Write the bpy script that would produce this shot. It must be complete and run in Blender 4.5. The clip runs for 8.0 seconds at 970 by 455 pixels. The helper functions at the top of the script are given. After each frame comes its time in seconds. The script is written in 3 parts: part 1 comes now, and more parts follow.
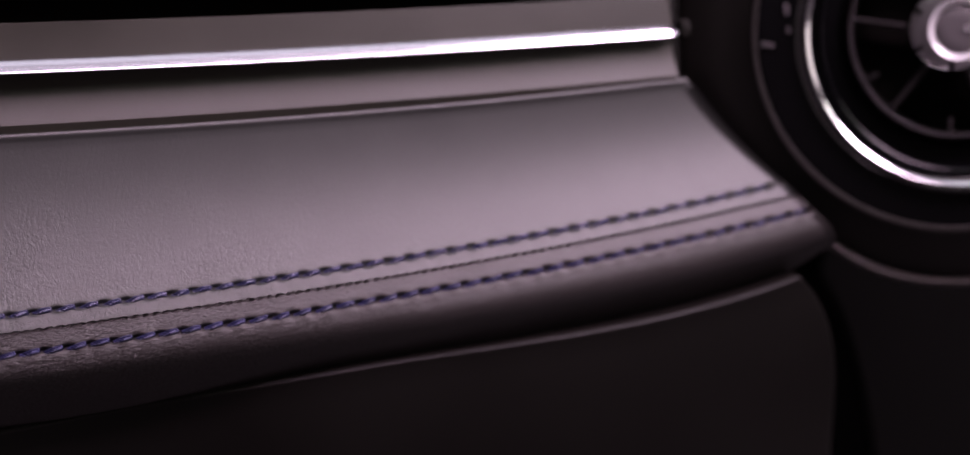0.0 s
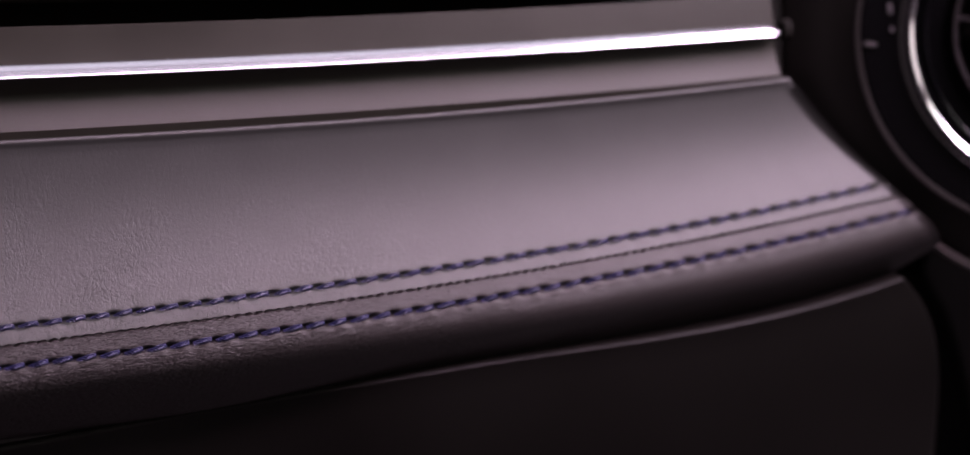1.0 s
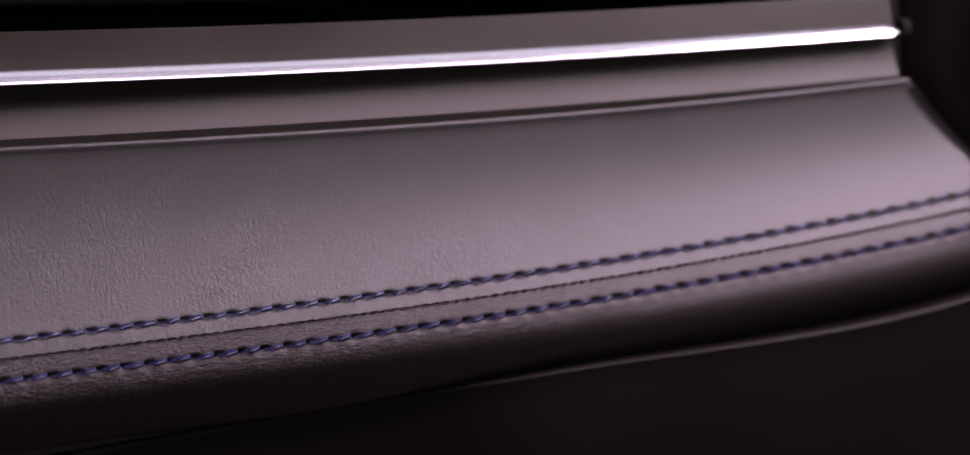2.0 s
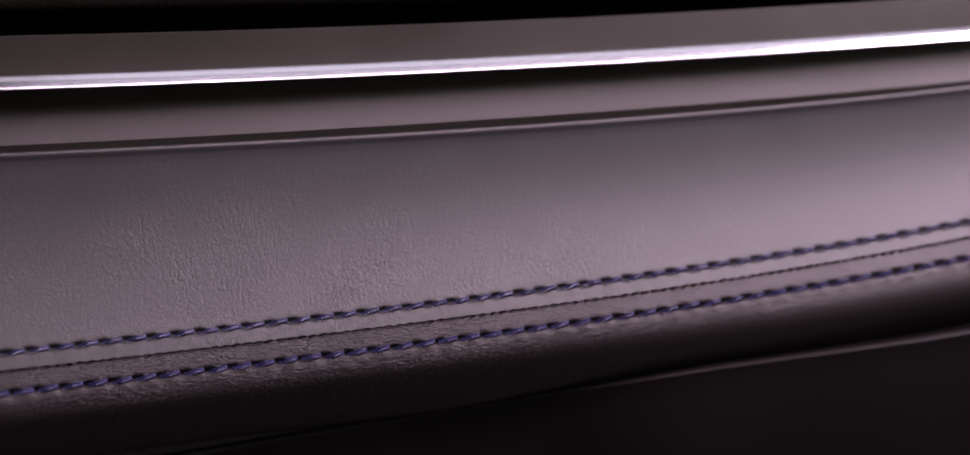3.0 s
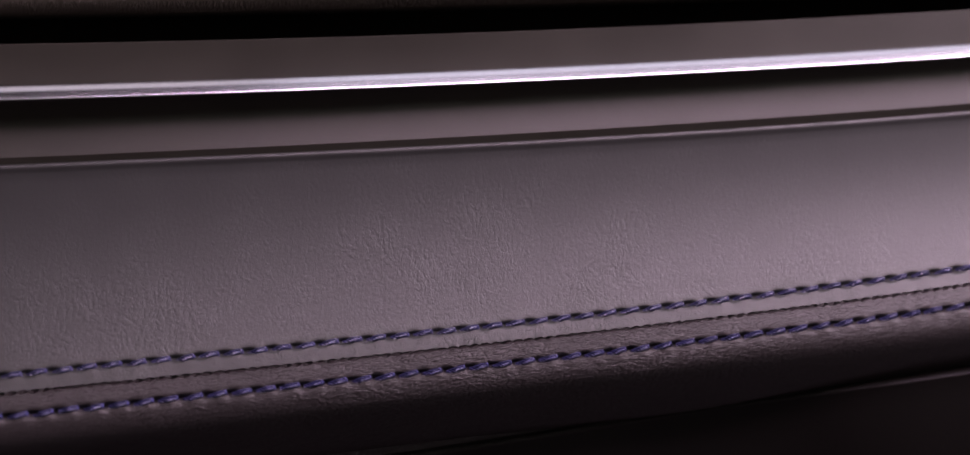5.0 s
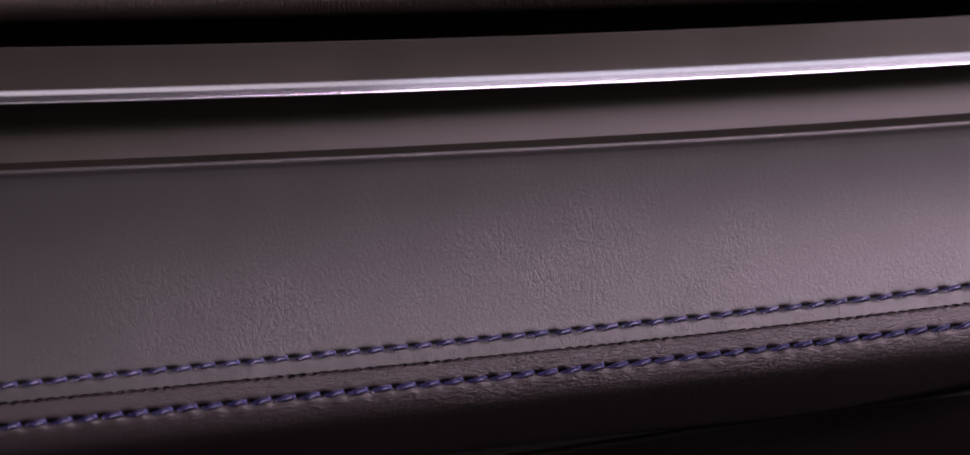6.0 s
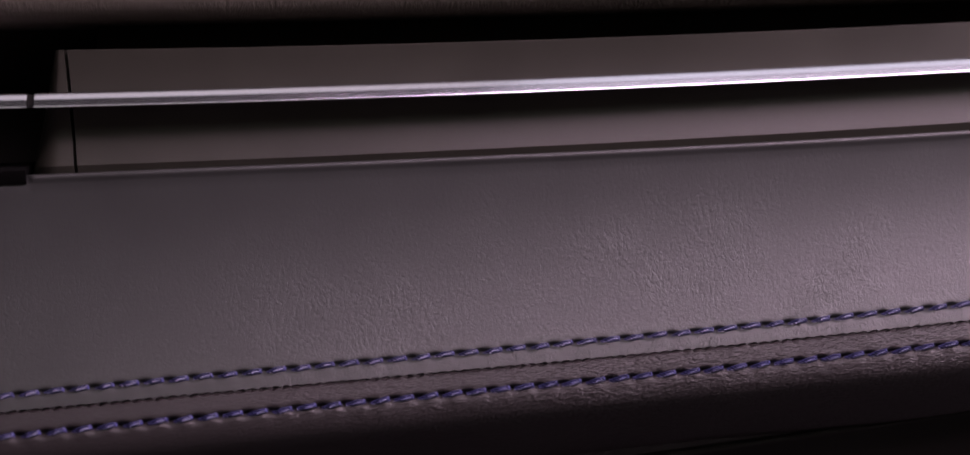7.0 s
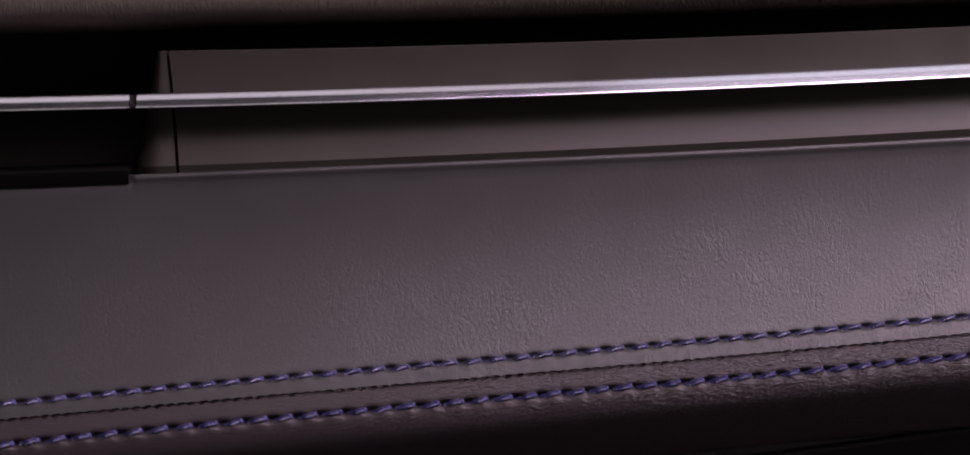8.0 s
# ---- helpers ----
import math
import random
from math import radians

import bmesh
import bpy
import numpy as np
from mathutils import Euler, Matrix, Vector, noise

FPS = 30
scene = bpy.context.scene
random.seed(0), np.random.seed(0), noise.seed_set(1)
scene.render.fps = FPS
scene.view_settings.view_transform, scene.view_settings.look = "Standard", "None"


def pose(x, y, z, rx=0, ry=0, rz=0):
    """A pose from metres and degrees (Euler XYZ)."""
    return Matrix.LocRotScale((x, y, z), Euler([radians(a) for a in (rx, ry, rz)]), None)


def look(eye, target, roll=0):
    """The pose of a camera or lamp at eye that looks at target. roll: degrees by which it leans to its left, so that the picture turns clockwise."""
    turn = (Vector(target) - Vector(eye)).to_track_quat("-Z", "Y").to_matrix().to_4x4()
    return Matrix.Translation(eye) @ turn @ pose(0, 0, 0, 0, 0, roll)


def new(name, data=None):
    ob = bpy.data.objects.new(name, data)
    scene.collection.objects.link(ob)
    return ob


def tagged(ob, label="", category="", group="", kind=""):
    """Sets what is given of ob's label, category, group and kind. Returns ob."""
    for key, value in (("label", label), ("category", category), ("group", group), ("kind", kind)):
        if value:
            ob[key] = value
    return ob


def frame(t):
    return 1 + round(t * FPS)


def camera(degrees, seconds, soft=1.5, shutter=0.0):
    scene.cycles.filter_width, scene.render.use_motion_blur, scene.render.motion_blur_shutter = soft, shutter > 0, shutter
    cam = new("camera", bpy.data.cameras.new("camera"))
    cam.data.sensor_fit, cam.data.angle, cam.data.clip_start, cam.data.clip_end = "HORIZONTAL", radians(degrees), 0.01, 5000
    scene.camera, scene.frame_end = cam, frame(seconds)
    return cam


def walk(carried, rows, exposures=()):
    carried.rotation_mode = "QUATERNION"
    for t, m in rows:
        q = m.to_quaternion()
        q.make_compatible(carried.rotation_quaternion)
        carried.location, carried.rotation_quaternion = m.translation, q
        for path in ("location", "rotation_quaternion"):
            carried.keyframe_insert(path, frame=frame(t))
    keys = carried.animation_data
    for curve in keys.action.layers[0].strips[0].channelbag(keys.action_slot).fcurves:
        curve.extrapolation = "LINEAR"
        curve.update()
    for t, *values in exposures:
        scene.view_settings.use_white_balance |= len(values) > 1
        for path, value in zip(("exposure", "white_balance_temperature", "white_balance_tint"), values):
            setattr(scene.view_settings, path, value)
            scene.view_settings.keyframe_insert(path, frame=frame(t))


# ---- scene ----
# World: x along the dashboard, y towards the windscreen, z up; the lens hangs in front of the passenger seat.
EYE = (0.0, -0.53, 0.80)
cam = camera(25.0, 8.0, soft=1.7)
cam.data.dof.use_dof = True
cam.data.dof.focus_distance = 0.526
cam.data.dof.aperture_fstop = 6.5
PAN = (
    (0.0, 86.460, 1.730, -25.584), (0.5, 86.505, 1.761, -24.342), (1.0, 86.545, 1.794, -22.946),
    (2.5, 86.718, 1.892, -18.267), (3.0, 86.766, 1.922, -16.540), (3.5, 86.832, 1.948, -14.970),
    (4.0, 86.898, 1.970, -13.450), (4.5, 86.961, 1.991, -11.864), (6.0, 87.148, 2.036, -7.278),
    (6.5, 87.213, 2.046, -5.704), (7.0, 87.281, 2.054, -4.170), (7.5, 87.341, 2.059, -2.710),
    (8.0, 87.379, 2.062, -1.576),
)
walk(cam, [(t, pose(*EYE, rx, ry, rz)) for t, rx, ry, rz in PAN])

# ---- light ----
world = bpy.data.worlds.new("world")
scene.world = world
world.use_nodes = True
world.node_tree.nodes["Background"].inputs[0].default_value = (0.5, 0.45, 0.5, 1)
world.node_tree.nodes["Background"].inputs[1].default_value = 0.02


def area_lamp(name, eye, target, sx, sy, watts, colour):
    lamp = bpy.data.lights.new(name, "AREA")
    lamp.shape, lamp.size, lamp.size_y, lamp.energy, lamp.color = "RECTANGLE", sx, sy, watts, colour
    ob = new(name, lamp)
    ob.matrix_world = look(eye, target)
    return ob


ROOF_Z = 1.38
PINK, NEUTRAL = (1.0, 0.69, 0.92), (1.0, 0.76, 0.955)


def roof_lamp(name, x0, x1, y0, y1, watts, colour):
    x, y = (x0 + x1) / 2, (y0 + y1) / 2
    return area_lamp(name, (x, y, ROOF_Z + 0.01), (x, y, 0.0), x1 - x0, y1 - y0, watts, colour)


# Added, unseen overhead lamps, weighted separately to shape highlights on bar and leather.
roof_lamp("added_roof_light", 0.10, 0.55, -0.70, -0.46, 7.4, PINK)
roof_lamp("added_roof_middle_light", 0.10, 0.55, -0.45, -0.16, 0.27, (0.92, 0.86, 1.0))
roof_lamp("added_roof_driver_light", 0.56, 1.40, -0.64, -0.16, 28.5, NEUTRAL)
roof_lamp("added_roof_front_light", -0.30, 0.09, -0.15, 0.01, 0.17, (0.94, 0.84, 0.91))
roof_lamp("added_roof_front_driver_light", 0.10, 1.20, -0.15, 0.01, 0.66, (0.90, 0.86, 1.0))
roof_lamp("added_roof_passenger_light", -0.48, 0.08, -1.00, -0.45, 0.75, (0.92, 0.90, 0.85))
roof_lamp("added_roof_rear_light", 0.15, 1.20, -1.00, -0.72, 3.0, (0.94, 0.89, 0.86))
area_lamp("side_window_light", (1.46, -0.85, 1.01), (0.0, -0.85, 1.01), 1.20, 0.68, 4.7, (1.0, 0.86, 0.88))

# ---- materials ----


def material(name):
    m = bpy.data.materials.new(name)
    m.use_nodes = True
    nt = m.node_tree
    return m, nt, nt.nodes["Principled BSDF"]


def node(nt, kind, **values):
    n = nt.nodes.new(kind)
    for key, value in values.items():
        n.inputs[key.replace("_", " ")].default_value = value
    return n


def mapped(nt, scale):
    co = nt.nodes.new("ShaderNodeTexCoord")
    mp = nt.nodes.new("ShaderNodeMapping")
    mp.inputs["Scale"].default_value = scale
    nt.links.new(co.outputs["Object"], mp.inputs["Vector"])
    return mp.outputs["Vector"]


def ramp(nt, fac, stops):
    r = nt.nodes.new("ShaderNodeValToRGB")
    els = r.color_ramp.elements
    els[0].position, els[0].color = stops[0][0], stops[0][1]
    els[1].position, els[1].color = stops[-1][0], stops[-1][1]
    for p, c in stops[1:-1]:
        els.new(p).color = c
    nt.links.new(fac, r.inputs["Fac"])
    return r.outputs["Color"]


def grey(v, a=1.0, b=1.0):
    return (v, v * a, v * b, 1)


def plain(name, colour, rough, metal=0.0, var=0.12, scale=300.0, bump=0.0, spec=0.5, coat=0.0):
    """A moulded or painted surface with faint blotches and fine relief."""
    m, nt, b = material(name)
    vec = mapped(nt, (1, 1, 1))
    big = node(nt, "ShaderNodeTexNoise", Scale=scale * 0.12, Detail=3.0)
    nt.links.new(vec, big.inputs["Vector"])
    lo = tuple(c * (1 - var) for c in colour[:3]) + (1,)
    hi = tuple(min(1, c * (1 + var)) for c in colour[:3]) + (1,)
    nt.links.new(ramp(nt, big.outputs["Fac"], [(0.3, lo), (0.7, hi)]), b.inputs["Base Color"])
    rr = ramp(nt, big.outputs["Fac"], [(0.3, grey(rough * 0.93)), (0.7, grey(min(1, rough * 1.07)))])
    nt.links.new(rr, b.inputs["Roughness"])
    b.inputs["Metallic"].default_value = metal
    b.inputs["Specular IOR Level"].default_value = spec
    b.inputs["Coat Weight"].default_value = coat
    b.inputs["Coat Roughness"].default_value = 0.05
    if bump:
        fine = node(nt, "ShaderNodeTexNoise", Scale=scale * 8, Detail=3.0)
        nt.links.new(vec, fine.inputs["Vector"])
        bp = node(nt, "ShaderNodeBump", Strength=bump, Distance=0.0002)
        nt.links.new(fine.outputs["Fac"], bp.inputs["Height"])
        nt.links.new(bp.outputs["Normal"], b.inputs["Normal"])
    return m


def leather(name, colour, rough, stretch, grain=900.0, depth=0.00012, top=0.25, turn=0.0, uneven=0.5, folds=0.55, wobble=0.004):
    """Dyed hide: small cells and wrinkles drawn out along one way, longer folds here and there, patches where the grain is smoother."""
    m, nt, b = material(name)

    def maths(kind, x, y, z=0.0):
        n = nt.nodes.new("ShaderNodeMath")
        n.operation = kind
        for k, v in enumerate((x, y, z)):
            if isinstance(v, (int, float)):
                n.inputs[k].default_value = v
            else:
                nt.links.new(v, n.inputs[k])
        return n.outputs[0]

    vec = mapped(nt, (1, 1, 1))
    wob = node(nt, "ShaderNodeTexNoise", Scale=120.0, Detail=2.0)
    nt.links.new(vec, wob.inputs["Vector"])
    add = nt.nodes.new("ShaderNodeVectorMath")
    add.operation = "MULTIPLY_ADD"
    add.inputs[1].default_value = (wobble, wobble, wobble)
    nt.links.new(wob.outputs["Color"], add.inputs[0])
    nt.links.new(vec, add.inputs[2])
    mp = nt.nodes.new("ShaderNodeMapping")
    mp.vector_type = "TEXTURE"
    mp.inputs["Rotation"].default_value = (0, radians(turn), 0)
    mp.inputs["Scale"].default_value = tuple(1 / v for v in stretch)
    nt.links.new(add.outputs[0], mp.inputs["Vector"])
    cell = node(nt, "ShaderNodeTexVoronoi", Scale=grain)
    cell.feature = "DISTANCE_TO_EDGE"
    nt.links.new(mp.outputs[0], cell.inputs["Vector"])
    pebble = node(nt, "ShaderNodeTexNoise", Scale=grain * 0.8, Detail=3.0)
    nt.links.new(mp.outputs[0], pebble.inputs["Vector"])
    wrinkle = node(nt, "ShaderNodeTexNoise", Scale=grain * 0.5, Detail=3.0, Roughness=0.6, Distortion=0.4)
    nt.links.new(mp.outputs[0], wrinkle.inputs["Vector"])
    patch = node(nt, "ShaderNodeTexNoise", Scale=48.0, Detail=3.0)
    nt.links.new(vec, patch.inputs["Vector"])
    edge = ramp(nt, cell.outputs["Distance"], [(0.0, grey(0)), (0.2, grey(1))])
    ridge = ramp(nt, wrinkle.outputs["Fac"], [(0.38, grey(1)), (0.5, grey(0)), (0.62, grey(1))])
    fine = maths("MULTIPLY_ADD", edge, 0.3, maths("MULTIPLY", pebble.outputs["Fac"], 0.75))
    body = maths("MULTIPLY_ADD", ridge, 0.42, maths("MULTIPLY_ADD", wrinkle.outputs["Fac"], 0.5, fine))
    cm = nt.nodes.new("ShaderNodeMapping")
    cm.inputs["Scale"].default_value = (stretch[0] * 1.3, 1.0, stretch[2] * 0.6)
    nt.links.new(add.outputs[0], cm.inputs["Vector"])
    fold = node(nt, "ShaderNodeTexNoise", Scale=grain * 0.3, Detail=2.0, Distortion=0.5)
    nt.links.new(cm.outputs[0], fold.inputs["Vector"])
    lines = ramp(nt, fold.outputs["Fac"], [(0.45, grey(1)), (0.5, grey(0)), (0.55, grey(1))])
    where = ramp(nt, patch.outputs["Fac"], [(0.42, grey(0)), (0.62, grey(folds * 1.6))])
    height = maths("MULTIPLY_ADD", lines, where, body)
    st = ramp(nt, patch.outputs["Fac"], [(0.36, grey(1.0 - uneven)), (0.64, grey(1.0))])
    sep = nt.nodes.new("ShaderNodeSeparateXYZ")
    nt.links.new(add.outputs[0], sep.inputs[0])
    reach = nt.nodes.new("ShaderNodeMapRange")
    reach.inputs["From Min"].default_value, reach.inputs["From Max"].default_value = -0.15, 0.40
    nt.links.new(sep.outputs["X"], reach.inputs["Value"])
    worn = ramp(nt, reach.outputs[0], [(0.20, grey(0.3)), (0.40, grey(1.0)), (0.50, grey(1.0)), (0.62, grey(0.6)), (0.78, grey(0.35))])
    taut = nt.nodes.new("ShaderNodeMapRange")
    taut.inputs["From Min"].default_value, taut.inputs["From Max"].default_value = 0.762, 0.788
    taut.inputs["To Min"].default_value, taut.inputs["To Max"].default_value = 1.0, top
    nt.links.new(sep.outputs["Z"], taut.inputs["Value"])
    bp = node(nt, "ShaderNodeBump", Distance=depth)
    nt.links.new(maths("MULTIPLY", maths("MULTIPLY", st, worn), taut.outputs[0]), bp.inputs["Strength"])
    nt.links.new(height, bp.inputs["Height"])
    nt.links.new(bp.outputs["Normal"], b.inputs["Normal"])
    lo = tuple(c * 0.88 for c in colour[:3]) + (1,)
    hi = tuple(c * 1.1 for c in colour[:3]) + (1,)
    nt.links.new(ramp(nt, patch.outputs["Fac"], [(0.3, lo), (0.7, hi)]), b.inputs["Base Color"])
    nt.links.new(ramp(nt, pebble.outputs["Fac"], [(0.3, grey(rough * 0.9)), (0.7, grey(rough * 1.1))]), b.inputs["Roughness"])
    return m


M_LEATHER = leather("dashboard_leather", (0.0268, 0.0277, 0.0262), 0.455, (1.1, 1.0, 0.62), 1550.0, 0.000095, turn=6.0, uneven=0.35, folds=0.4)
M_ROLL = leather("roll_leather", (0.0232, 0.0191, 0.0193), 0.46, (0.36, 1.3, 1.2), 1500.0, 0.00027, turn=-8.0, uneven=0.2, folds=0.1, wobble=0.0014)
M_PAD = leather("top_pad_leather", (0.110, 0.096, 0.076), 0.6, (1.6, 0.35, 0.20), 900.0, 0.0009, 1.0, folds=0.1)
M_TRIM = plain("satin_trim", (0.0265, 0.0250, 0.0195), 0.42, bump=0.04, spec=0.24)
M_CHROME = plain("polished_chrome", (0.64, 0.61, 0.66), 0.19, 1.0, 0.02)
M_RING = plain("ring_chrome", (0.9, 0.89, 0.91), 0.14, 1.0, 0.02)
# Pale paint; on the hub ring it stands in for bright reflections.
M_HUB = plain("silver_paint", (0.72, 0.71, 0.73), 0.35, 0.3, 0.02)
M_BAND = plain("dark_metal", (0.2, 0.19, 0.2), 0.2, 1.0, 0.04)
M_SATIN = plain("satin_metal", (0.55, 0.53, 0.55), 0.3, 1.0, 0.05)
M_HOUSING = plain("soft_black_plastic", (0.0088, 0.0078, 0.0068), 0.55, bump=0.1, spec=0.2)
M_CAP = plain("grey_hub_plastic", (0.13, 0.12, 0.125), 0.4)
M_BLACK = plain("matt_black_plastic", (0.0065, 0.0056, 0.0046), 0.6, bump=0.1, spec=0.13)
# Near black, for the strip that stands in for shade at the side vent.
M_VOID = plain("shade_strip_black", (0.0022, 0.002, 0.002), 0.7, spec=0.05)
M_GLOSS = plain("gloss_black_plastic", (0.004, 0.004, 0.0045), 0.12, spec=0.25)
M_GREYRING = plain("grey_plastic", (0.024, 0.021, 0.022), 0.35, spec=0.4)
M_LOWER = plain("lower_dash_plastic", (0.0036, 0.0029, 0.0024), 0.5, bump=0.2, spec=0.15, scale=200)
# Lid plastic made lighter, so that the lit edge is put into the colour.
M_RIM = plain("rim_highlight_plastic", (0.0064, 0.0052, 0.0046), 0.47, bump=0.1, spec=0.2)
M_CONSOLE = plain("console_plastic", (0.0022, 0.0019, 0.0018), 0.6, bump=0.2, spec=0.07, scale=200)
M_THREAD = plain("blue_thread", (0.051, 0.050, 0.155), 0.37, scale=900, spec=0.9)
M_SEAM = plain("dark_thread", (0.016, 0.009, 0.010), 0.6)
M_COLLAR = plain("collar_plastic", (0.021, 0.018, 0.017), 0.5, bump=0.1)
M_SHOULDER = plain("shoulder_plastic", (0.036, 0.031, 0.028), 0.45, bump=0.1)
M_LINING = plain("dark_cabin_lining", (0.09, 0.084, 0.086), 0.9, scale=40)

# ---- shape helpers ----


def mesh_of(name, verts, faces, smooth=True, sharp=38):
    me = bpy.data.meshes.new(name)
    me.from_pydata([tuple(v) for v in verts], [], faces)
    bm = bmesh.new()
    bm.from_mesh(me)
    bmesh.ops.recalc_face_normals(bm, faces=bm.faces)
    bm.to_mesh(me)
    bm.free()
    if smooth:
        me.polygons.foreach_set("use_smooth", [True] * len(me.polygons))
        me.set_sharp_from_angle(angle=radians(sharp))
    return me


def part(name, me, mat, parent, label="", kind=""):
    ob = new(name, me)
    if not me.materials:
        me.materials.append(mat)
    ob.parent = parent
    if label:
        ob["label"] = label
    if kind:
        ob["kind"] = kind
    return ob


def thing(name, label, category, at=(0, 0, 0), group=""):
    return tagged(place(new(name), at), label, category, group)


def place(ob, at):
    ob.location = at
    return ob


def swept(name, profile, qs, end=None, start=250.0, roll=0.0, sharp=38):
    """A closed body: profile(q) gives the loop of (out, height) in millimetres at each place q along the dashboard.
    end(h): where it ends at height h; from start on the loops lean towards that edge, and the last stretch rounds off by roll."""
    loops = [profile(q) for q in qs]
    k, last = len(loops[0]), qs[-1]
    verts, faces = [], []
    for i, q in enumerate(qs):
        for j in range(k):
            w, h = loops[i][j]
            x = q
            if end and q > start:
                for _ in range(4):
                    x = start + (q - start) * (end(h) - start) / (last - start)
                    f = min(max((x - qs[0]) / (last - qs[0]) * (len(qs) - 1), 0), len(qs) - 1.001)
                    n = int(f)
                    (w0, h0), (w1, h1) = loops[n][j], loops[n + 1][j]
                    w, h = w0 + (w1 - w0) * (f - n), h0 + (h1 - h0) * (f - n)
                if roll and x > end(h) - roll:
                    e = min(1, (x - end(h) + roll) / roll)
                    w -= min(roll, max(0, w + 2)) * (1 - math.sqrt(max(0, 1 - e ** 2.0)))
            verts.append((x / 1000, -w / 1000, 0.80 + h / 1000))
    for i in range(len(qs) - 1):
        for j in range(k):
            a, b = i * k + j, i * k + (j + 1) % k
            faces.append((a, b, b + k, a + k))
    faces.append(tuple(range(k)))
    faces.append(tuple(range((len(qs) - 1) * k, len(qs) * k)))
    return mesh_of(name, verts, faces, True, sharp)


def span(a, b, step):
    n = max(2, int(round((b - a) / step)) + 1)
    return [a + (b - a) * i / (n - 1) for i in range(n)]


def box(name, a, b):
    (x0, y0, z0), (x1, y1, z1) = a, b
    v = [(x, y, z) for x in (x0, x1) for y in (y0, y1) for z in (z0, z1)]
    f = [(0, 1, 3, 2), (4, 6, 7, 5), (0, 4, 5, 1), (2, 3, 7, 6), (0, 2, 6, 4), (1, 5, 7, 3)]
    return mesh_of(name, v, f, False)


def turned(name, loop, n=160):
    """A ring turned about the local z axis from a closed loop of (radius, z) in millimetres."""
    verts, faces, k = [], [], len(loop)
    for i in range(n):
        a = 2 * math.pi * i / n
        verts += [(r / 1000 * math.cos(a), r / 1000 * math.sin(a), z / 1000) for r, z in loop]
    for i in range(n):
        for j in range(k):
            a, b = i * k + j, i * k + (j + 1) % k
            c = (i + 1) % n * k
            faces.append((a, b, c + (j + 1) % k, c + j))
    return mesh_of(name, verts, faces)


# ---- lines of the dashboard, heights in millimetres over the lens's level ----


def cubic(c):
    return lambda q: ((c[0] * q / 100 + c[1]) * q / 100 + c[2]) * q / 100 + c[3]


trim_top = cubic((0.01, 0.88, -1.08, 20.23))
chrome_mid = cubic((0.04, 0.67, -0.29, 8.74))
trim_bot = cubic((0.09, 0.51, 0.54, -6.51))
leather_top = cubic((0.22, 0.18, 0.52, -8.88))
stitch_a = cubic((0.36, -0.2, 4.75, -55.43))
seam = cubic((0.33, -0.03, 4.58, -59.6))
stitch_b = cubic((0.37, -0.24, 4.85, -64.4))
low_right = cubic((6.49, -47.01, 120.41, -177.19))


def leather_bot(q):
    h = low_right(q) if q > 200 else low_right(200) - (200 - q) * 0.095 + max(0, 100 - q) ** 2 * 0.0001
    return h + 1.5 * smooth((q - 100) / 120)


def pad_edge(q):
    return 27.3 - 0.9 * q / 100 + 0.5 * (q / 100) ** 2


PITCH = 5.75
count_a = cubic((-0.099, 0.21, 17.55, -12.944))
count_b = cubic((-0.129, 0.316, 17.435, -12.148))
LEFT, RIGHT_END = -170.0, 372.0


def leather_end(h):
    """Where the hide ends beside the vent: it leans outwards downwards, then the roll tucks back in."""
    return 316.0 - 0.70 * h + 0.0033 * h * h if h > -46 else 355.2 + (h + 46) * 1.6


def gauss(x, s):
    return math.exp(-(x / s) ** 2)


def dent(q, count):
    """Depth of the needle holes along a row, from 0 between them to 1 in each."""
    f = count(q - 0.9) % 1.0
    f = f - 1 if f > 0.5 else f
    return gauss(f, 0.18 if f < 0 else 0.31)


def stitch_place(count, n):
    """Where along the dashboard the n-th stitch of a row ends."""
    lo, hi = -220.0, 420.0
    for _ in range(40):
        mid = (lo + hi) / 2
        lo, hi = (mid, hi) if count(mid) < n else (lo, mid)
    return lo


def smooth(x):
    x = min(1, max(0, x))
    return x * x * (3 - 2 * x)


def tuck_table(start, first, last, reach=0.55):
    """How the roll falls back below its seam: its lean turns from first to last degrees, from start on over a reach."""
    out, n = [0.0], 120
    for i in range(n):
        lean = first + (last - first) * smooth(((i + 0.5) / n - start) / reach)
        out.append(out[-1] + math.tan(radians(lean)) / n)
    return out


TUCK, TUCK_RIGHT = tuck_table(0.02, 12.5, -57, 0.37), tuck_table(0.13, 18, -50, 0.48)


def hide_top(q):
    """How far the hide stands out at its upper edge."""
    return 2.6 + 1.0 * smooth((q + 40) / 360)


